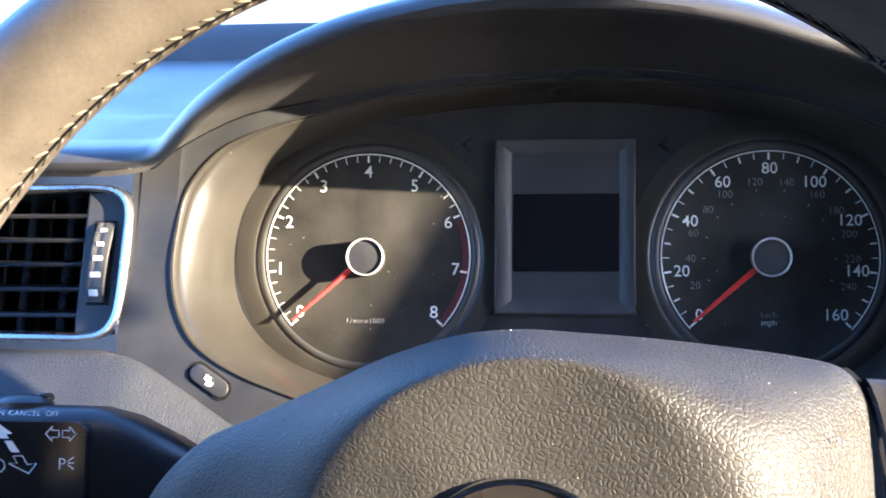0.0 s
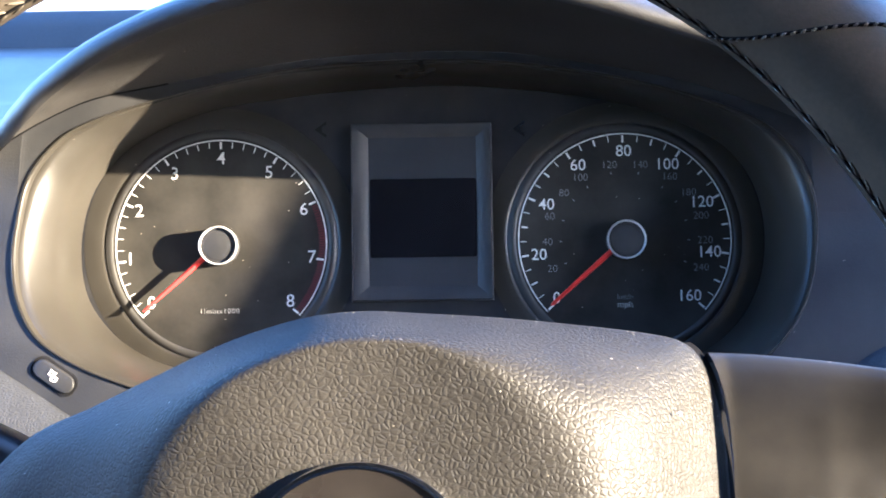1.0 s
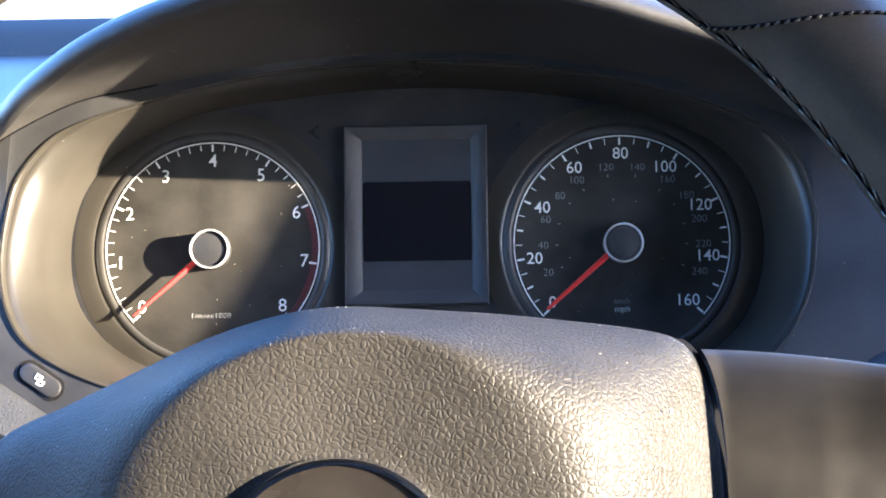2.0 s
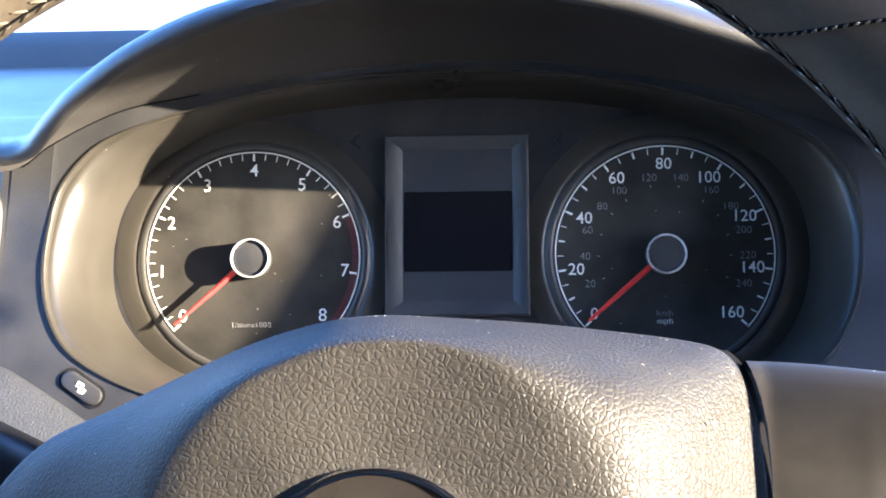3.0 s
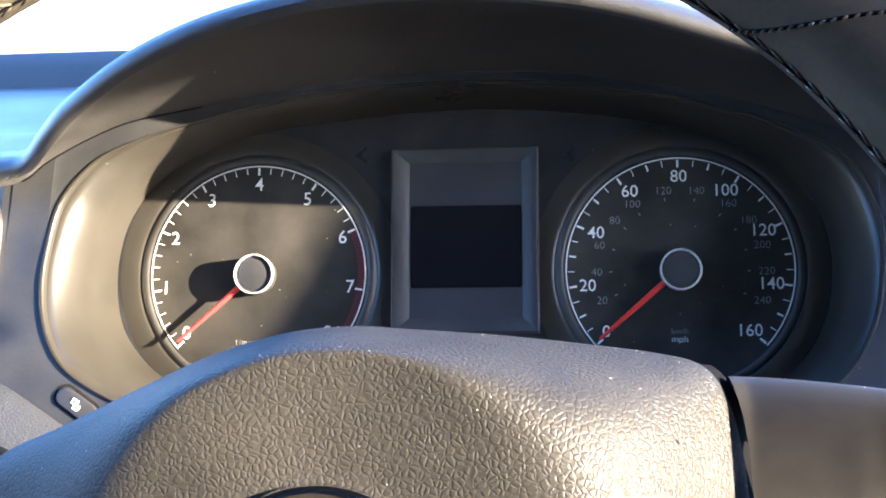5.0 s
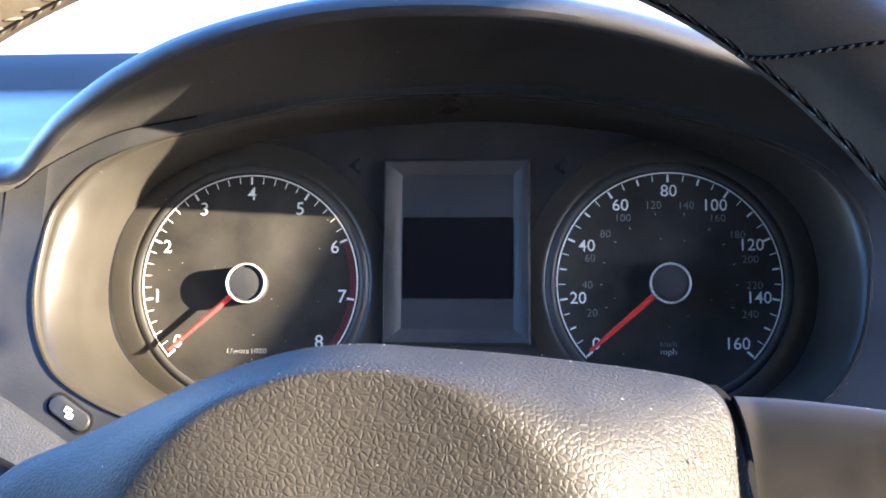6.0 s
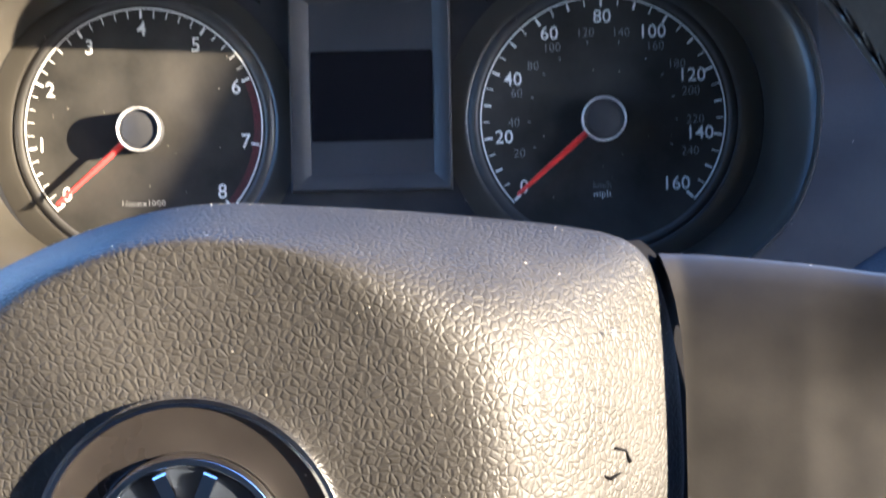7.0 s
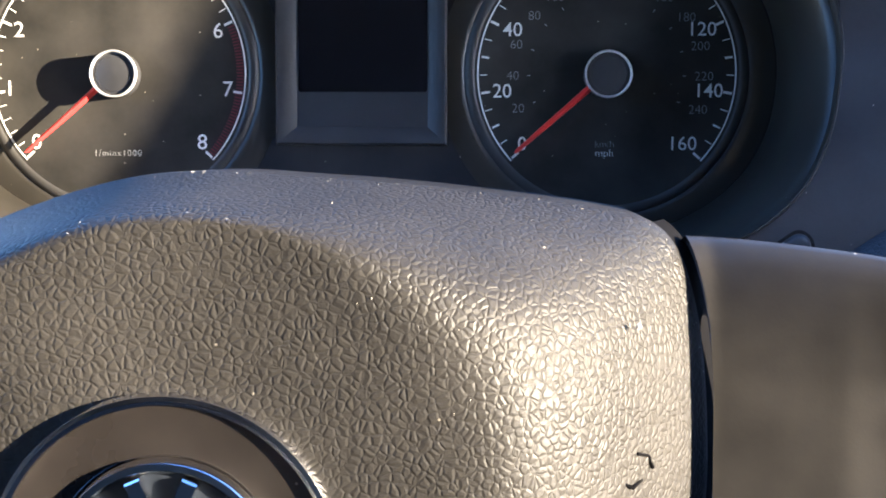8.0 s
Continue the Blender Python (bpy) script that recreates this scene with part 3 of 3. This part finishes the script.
for sgn in (-1, 1):
    x = -174.3 + sgn * 3.2
    outline_sign([(x + sgn * 2.4, -73.5), (x, -71.0), (x, -72.3), (x - sgn * 2.6, -72.3), (x - sgn * 2.6, -74.7), (x, -74.7), (x, -76.0)], 0.2)
lettering("symbol", "P", -173.6, -84.2, 6.0, WHITE, stalk, -165.6)
for dz in (-1.5, 0, 1.5):
    part("symbol", tube([Vector((-171.4, -165.6, -83.6 + dz * 0.4)) * MM, Vector((-169.2, -165.6, -83.6 + dz * 1.4)) * MM], 0.2, 5), WHITE, stalk, smooth=False)
flat_sign([(-200, -68.6), (-192.2, -73.6), (-194.4, -74.0), (-193.4, -75.4), (-196.8, -75.4), (-199, -73)])
flat_sign([(-195.2, -76.2), (-192.2, -76.2), (-189.2, -80.2), (-192.4, -80.2)])
outline_sign([(-191.6, -81.6), (-188.2, -81.4), (-186.4, -84.4), (-183.0, -84.0), (-185.6, -87.6), (-193.2, -84.2), (-190.2, -84.0)], 0.2)
outline_sign([(-197 + 2.3 * math.cos(k * math.pi / 8), -85 + 2.3 * math.sin(k * math.pi / 8)) for k in range(16)], 0.2)


# ---------------------------------------------------------------- steering wheel
WX, WY, WZ = -13, -253, -102
wheel_ob = thing("steering_wheel", (WX, WY, WZ - 175), "dark leather steering wheel with stitched rim and grained airbag cover", "steering wheel")
HUB = [(-118, -104), (-112, -84), (-98, -68.7), (-80, -60.2), (-62, -51.7), (-43, -43.2), (-24, -37.6), (-8, -36.0), (8, -36.8), (30, -38.4), (52, -40.8), (68, -43), (77.3, -45.5), (82.6, -51),
       (85.8, -60), (87.7, -71), (88.7, -84), (88.8, -98), (87, -112), (82, -128), (74, -144), (60, -158), (36, -168), (0, -172), (-36, -170), (-70, -160), (-98, -142), (-112, -122)]
CREASE = [(-70, -102), (-67, -88), (-62, -77), (-55, -67), (-46, -58), (-35, -50.5), (-21, -45), (-8, -43), (6, -43.6), (18, -46.5), (28, -51), (36, -57), (42, -63), (46, -69), (48.5, -76),
          (50, -83), (50.5, -91), (50.5, -100), (49, -110), (46, -121), (40, -132), (30, -142), (14, -149), (-8, -152), (-30, -150), (-48, -142), (-61, -130), (-68, -116)]


def flank(f):
    """How far the cover has risen at f of the way from its outer edge to the ridge: a steep flank, then a broad rounded ridge."""
    if f < 0.5:
        return 1.35 * f
    d = min(f, 1.15) - 0.5
    return 0.675 + 1.35 * d - 1.038 * d * d


def domed(p, f):
    """The front face falls away towards the driver's door, so that it faces the sun less there."""
    w = min(max((f - 0.15) / 0.7, 0), 1)
    x = p.x / MM
    d = x + 38 if x < -38 else max(x - 18, 0)
    return p + Vector((0, (0.006 if d < 0 else 0.0009) * d * d * w * w * (3 - 2 * w) * MM, 0))


NR = 200
hub = spline([((x - 35) * 1.025 + 35, -238, (z + 42) * 1.025 - 42) for x, z in HUB], NR, True)
cre = spline([(x, -276.5, z) for x, z in CREASE], NR, True)
mid = Vector((-7, -279.2, -101)) * MM
rows = []
for f, g in ((-0.02, -0.9), (-0.008, -0.35)):
    rows.append([Vector((p.x + (q.x - p.x) * f, p.y + (q.y - p.y) * g, p.z + (q.z - p.z) * f)) for p, q in zip(hub, cre)])
for f in (0.0, 0.012, 0.025, 0.04, 0.06, 0.10, 0.16, 0.25, 0.36, 0.48, 0.60, 0.70, 0.78, 0.84, 0.89, 0.94, 0.99, 1.04, 1.10, 1.18, 1.26):
    # a swelling flank, steep at its foot with a small bead, rolling over into the front face
    g = flank(f) - 0.04 * math.exp(-f / 0.02) + 0.012 * math.exp(-((f - 0.03) / 0.02) ** 2)
    rows.append([domed(Vector((p.x + (q.x - p.x) * f, p.y + (q.y - p.y) * g, p.z + (q.z - p.z) * f)), f) for p, q in zip(hub, cre)])
cover_rows = rows[3:]
for f in (0.06, 0.14, 0.25, 0.38, 0.5):
    rows.append([p.lerp(mid, f) for p in cover_rows[-1]])
cover = part("airbag_cover", loft(rows, closed=True, cap=True), AIRBAG, wheel_ob, "grained dark airbag cover with a small nick and dust")
rng = random.Random(5)


def flecks(points, parent, label):
    """Lint and dust: tiny pale slivers that lie on a surface; points of (place, size in mm)."""
    bm = bmesh.new()
    for p, size in points:
        m = Matrix.Translation(p) @ Euler([rng.uniform(0, 6.28) for _ in range(3)]).to_matrix().to_4x4() @ Matrix.Diagonal((size * MM, size * 0.35 * MM, size * 0.3 * MM, 1))
        bmesh.ops.create_icosphere(bm, subdivisions=1, radius=0.5, matrix=m)
    return tagged(part("dust", bm, LINT, parent, label), kind="stuff")


spots = []
for k in range(170):
    if k < 70:
        r, i = cover_rows[rng.choice((0, 0, 1, 1, 2, 3))], rng.randrange(28, 105)
    else:
        r, i = rng.choice(cover_rows), rng.randrange(NR)
    spots.append((r[i] + Vector((0, -0.0001, 0)), rng.uniform(0.18, 0.5)))
flecks(spots, cover, "pale dust and lint on the cover")


def on_cover(x, z, out=0.1):
    """The place on the cover's flank at (x, z) in mm."""
    near = sorted((p for r in cover_rows for p in r), key=lambda p: (p.x - x * MM) ** 2 + (p.z - z * MM) ** 2)[:6]
    w = [1 / (1e-7 + (p.x - x * MM) ** 2 + (p.z - z * MM) ** 2) for p in near]
    return Vector((x * MM, sum(p.y * k for p, k in zip(near, w)) / sum(w) - out * MM, z * MM))


for path in ([(73.2, -257.5, -86.5), (75.6, -257.0, -87.6), (76.6, -256.6, -90.0)], [(70.2, -259.6, -91.2), (72.2, -258.6, -92.2), (74.6, -257.6, -91.6)]):
    part("nick", tube([on_cover(x, z) for x, y, z in path], 0.35, 6), GROOVE, cover, "small dark nick in the grain")
bm = bmesh.new()
bmesh.ops.create_icosphere(bm, subdivisions=1, radius=0.6 * MM, matrix=Matrix.Translation(on_cover(73.2, -63.5, 2.4)))
part("speck", bm, WHITE, cover, "white speck of dirt")

# badge: bright ring, shallow black band, and a bright-edged middle drawn as plain shapes
BX, BZ = -7.3, -101.5
badge = part("badge_dish", lathe([(28.4, -279.5), (27.6, -281.2), (26.6, -281.0), (22.0, -280.6), (19.4, -280.4), (18.6, -279.6)], BX, BZ), DISH, wheel_ob, "shallow black band of the badge")
part("badge_ring", lathe([(29.9, -268.0), (29.8, -280.8), (29.3, -282.0), (28.5, -282.2), (27.8, -281.7), (27.5, -280.6)], BX, BZ), CHROME, badge, "thin chrome ring")
part("badge_middle", lathe([(17.8, -279.0), (17.4, -281.0), (9.0, -281.7), (0.01, -281.9)], BX, BZ), BADGE_BLUE, badge, "dark glossy middle of the badge")
part("badge_edge", lathe([(19.1, -279.0), (19.0, -281.6), (18.3, -282.5), (17.2, -282.6), (16.6, -281.9), (16.5, -280.6)], BX, BZ), CHROME, badge, "rounded chrome edge of the badge")
for x0, z0, x1, z1 in ((-12.8, 10.0, -5.4, -3.6), (-4.8, 15.4, -0.6, 5.6), (4.8, 15.4, 0.6, 5.6), (12.8, 10.0, 5.4, -3.6)):
    d = Vector((x1 - x0, 0, z1 - z0)).normalized()
    side = Vector((d.z, 0, -d.x)) * 1.35
    a0, a1 = Vector((BX + x0, 0, BZ + z0)), Vector((BX + x1, 0, BZ + z1))
    bar = prism([(p.x, p.z) for p in (a0 - side, a0 + side, a1 + side, a1 - side)], -280.5, -283.0, 0.35)
    part("badge_bar", bar, CHROME, badge, "slanted chrome bar")

# groove beside the cover, and the spokes
for side, name in ((1, "spoke"), (-1, "spoke")):
    TOPS = ((87.6, -48.6), (92, -48.8), (98, -49.2), (108, -50.2), (118, -51.4), (130, -53.2), (142, -55), (156, -56), (170, -54)) if side > 0 else \
           ((-104, -96), (-112, -95), (-124, -95), (-136, -95), (-148, -95), (-158, -94), (-166, -92), (-180, -90))
    sect = ((-3, -26), (-1.2, -16), (-0.2, -9), (0, -5.5), (-0.8, -2.6), (-2.4, 0.0), (-5.2, 4.5), (-10, 10.0), (-17, 15.0), (-28, 19.0), (-48, 21.0), (-70, 20.0), (-92, 4.0), (-100, -10))
    rows = []
    for dz, out_y in sect:
        r = []
        for x, z in [(p.x / MM, p.z / MM) for p in spline([(a, 0, b) for a, b in TOPS], 40)]:
            slope = 0.34 - 0.30 * min(max((-dz - 3) / 22, 0), 1)
            away = abs(x - WX) - 99
            out = out_y * (0.7 if out_y < 0 else 0.36 + 0.14 * min(max(away / 28, 0), 1))
            if side > 0:
                # the inner end follows the curved edge of the cover
                below = max(z + dz + 84, 0) / 37
                x += (2.2 - 5.0 * below ** 3) * (1 - min(max(away / 16, 0), 1))
            r.append(Vector((x, -238 - out - slope * max(abs(x - WX) - 103, 0), z + dz)) * MM)
        rows.append(r)
    part(name, loft(rows), SPOKE, wheel_ob, "smooth dark plastic spoke")
sub = [i for i in range(NR) if hub[i].x > 0.078 and hub[i].z > -0.15]
part("cover_gap", loft([[hub[i] + Vector((a * MM, b * MM, 0)) for i in sub] for a, b in ((-0.3, 1.0), (0.8, 3.5), (2.4, 8.0), (4.0, 14.0))]), GROOVE, wheel_ob, "dark gap beside the cover")

part("column", loft([[Vector((-7 + r * math.cos(2 * math.pi * j / 24), y, z + r * math.sin(2 * math.pi * j / 24))) * MM for j in range(24)]
                     for r, y, z in ((30, -240, -112), (34, -220, -116), (38, -160, -128), (42, -60, -146), (42, 0, -158))], closed=True, cap=True, cap_start=True), STALK, wheel_ob,
     "dark plastic steering column shroud")

# rim, with thumb grips, an inner seam with stitches and two stitched cross seams
NA, NT = 180, 20


def rim_radius(deg):
    """Thicker near the grips at ten and two."""
    g = max(math.exp(-((deg - 148) / 18) ** 2), math.exp(-((deg - 32) / 18) ** 2))
    return 19.6 + 2.0 * g


def rim_point(deg, turn, extra=0.0):
    """turn: 0 faces the wheel's middle, 90 faces the driver. The rim's top leans away from the driver."""
    a, b = radians(deg), radians(turn)
    rr = rim_radius(deg) + extra
    g = 200.0 - math.cos(b) * rr
    x, z = -18 + g * math.cos(a), -102 + g * math.sin(a)
    return Vector((x, -238 + 0.10 * (z + 80) - math.sin(b) * rr * 0.85, z)) * MM


rows = []
for i in range(NA + 1):
    r = []
    for j in range(NT):
        tt = 360 * j / NT
        r.append(rim_point(360 * i / NA, tt))
    rows.append(r)
bm = loft(rows, closed=True)
bmesh.ops.remove_doubles(bm, verts=bm.verts[:], dist=1e-6)
rim = part("rim", bm, LEATHER, wheel_ob, "dark leather rim, worn shiny")
SEAM_TURN = 8
part("rim_seam", tube([rim_point(360 * i / 240, SEAM_TURN, 0.1) for i in range(240)], 0.5, 6, closed=True), GROOVE, rim, "dark sewn seam")
bm = bmesh.new()
bmesh.ops.create_icosphere(bm, subdivisions=1, radius=1.0)
bmesh.ops.transform(bm, matrix=Matrix.Diagonal((3.2 * MM, 0.62 * MM, 0.5 * MM, 1)), verts=bm.verts[:])
stitch_mesh = bpy.data.meshes.new("stitch")
bm.to_mesh(stitch_mesh)
bm.free()
stitch_mesh.materials.append(THREAD)
for p in stitch_mesh.polygons:
    p.use_smooth = True


# Shaded copy of the stitch: thread darkened to leather colour for the unlit side.
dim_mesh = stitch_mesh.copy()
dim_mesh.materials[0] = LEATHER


def stitch(a, b, scale=1.0, mesh=stitch_mesh):
    d = (b - a).normalized()
    q = d.to_track_quat("X", "Z")
    hang(new("stitch", mesh), rim, Matrix.LocRotScale((a + b) / 2, q, Vector((scale, 1, 1))))


for i in range(92):
    # each pair leans away from the seam to both sides, like a row of chevrons
    deg = 4 + 172 * i / 91
    step = 172 / 91
    # The right half lies in shade, so its stitches take the shaded copy's colour.
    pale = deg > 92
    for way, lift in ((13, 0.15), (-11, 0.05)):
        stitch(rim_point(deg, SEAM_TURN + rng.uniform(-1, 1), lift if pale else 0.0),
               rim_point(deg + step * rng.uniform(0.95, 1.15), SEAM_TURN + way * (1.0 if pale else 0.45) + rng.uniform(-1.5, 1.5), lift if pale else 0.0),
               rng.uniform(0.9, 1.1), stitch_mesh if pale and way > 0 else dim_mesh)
DEG0, DEG1, SPAN = 53.2, 40.6, 140
part("cross_seam", tube([rim_point(DEG0 + (DEG1 - DEG0) * k / 40, SPAN * k / 40, 0.1) for k in range(41)], 0.55, 6), GROOVE, rim, "dark seam across the rim")
# Shade put into the colour: the seam's inner part uses the darker stitch.
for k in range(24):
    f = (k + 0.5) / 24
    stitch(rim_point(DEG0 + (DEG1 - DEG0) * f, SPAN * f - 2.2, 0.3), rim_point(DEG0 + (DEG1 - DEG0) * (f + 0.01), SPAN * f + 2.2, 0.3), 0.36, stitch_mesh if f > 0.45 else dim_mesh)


# ---------------------------------------------------------------- the car round it and the street
def wall(name, corners, material, label, category, thick=0.03):
    """A slab from four corners (world metres), with thickness."""
    c = [Vector(p) for p in corners]
    n = (c[1] - c[0]).cross(c[3] - c[0]).normalized() * thick
    me = bpy.data.meshes.new(name)
    me.from_pydata([*c, *[p + n for p in c]], [], [(0, 1, 2, 3), (7, 6, 5, 4), (0, 4, 5, 1), (1, 5, 6, 2), (2, 6, 7, 3), (3, 7, 4, 0)])
    me.materials.append(material)
    return tagged(new(name, me), label, category, kind="structure")


ground = bpy.data.meshes.new("ground")
ground.from_pydata([(-900, -900, 0), (900, -900, 0), (900, 900, 0), (-900, 900, 0)], [], [(0, 1, 2, 3)])
ground.materials.append(ROAD)
tagged(new("ground", ground), "pale sunlit street outside the car", "ground", kind="structure")
R, L = 1.06, -0.46
EDGE_Y = -0.343
wall("ceiling", [(L, -1.5, 1.46), (R, -1.5, 1.46), (R, -0.30, 1.44), (L, -0.30, 1.44)], CLOTH, "pale cloth roof lining of the car", "roof lining")
wall("floor", [(L, -1.5, 0.3), (R, -1.5, 0.3), (R, 0.6, 0.3), (L, 0.6, 0.3)], SEAT, "dark carpet floor of the car", "car floor")
wall("wall_right_door", [(R, -1.5, 0.3), (R, 0.6, 0.3), (R, 0.6, 0.98), (R, -1.5, 0.98)], CLOTH, "lining of the passenger door", "door lining")
# Added out of view: its slanted side sets the sun patch's edge on the dials.
wall("wall_right_dial_shade", [(R, EDGE_Y - 0.14, 0.98), (R, 0.6, 0.98), (R, 0.55, 1.0), (R, EDGE_Y + 0.148, 1.46)], CLOTH, "unseen slanted panel added to cut the sun patch on the dials", "pillar")
# Unseen sun blocker above the window opening, added for the shadow round the dials.
wall("wall_right_upper_shade", [(R, -0.44, 1.318), (R, 0.0, 1.318), (R, 0.0, 1.47), (R, -0.44, 1.47)], CLOTH, "unseen upper panel added to shape the shadow on the dials", "window lining")
# Added blocker out of view: shades the right of the rim, spares the left.
wall("wall_right_rim_shade", [(R, -0.535, 1.235), (R, -0.445, 1.235), (R, -0.445, 1.47), (R, -0.535, 1.47)], CLOTH, "unseen panel added to keep the sun off the right of the rim", "sun visor")
wall("wall_left_door", [(L, -1.5, 0.3), (L, 0.6, 0.3), (L, 0.6, 0.98), (L, -1.5, 0.98)], CLOTH, "lining of the driver's door", "door lining")
# Added beside the driver, unseen: blocks sky light that would brighten bowl and speedometer.
wall("wall_left_sky_shade", [(L, -1.5, 0.98), (L, -0.46, 0.98), (L, -0.40, 1.46), (L, -1.5, 1.46)], CLOTH, "unseen panel added to keep left sky light off the dials", "pillar")
# Plain wall added behind the camera to shut out light from the rear.
wall("wall_rear", [(L, -0.95, 0.3), (R, -0.95, 0.3), (R, -0.95, 1.42), (L, -0.95, 1.42)], SEAT, "unseen dark wall added to close the cabin at the rear", "seat")
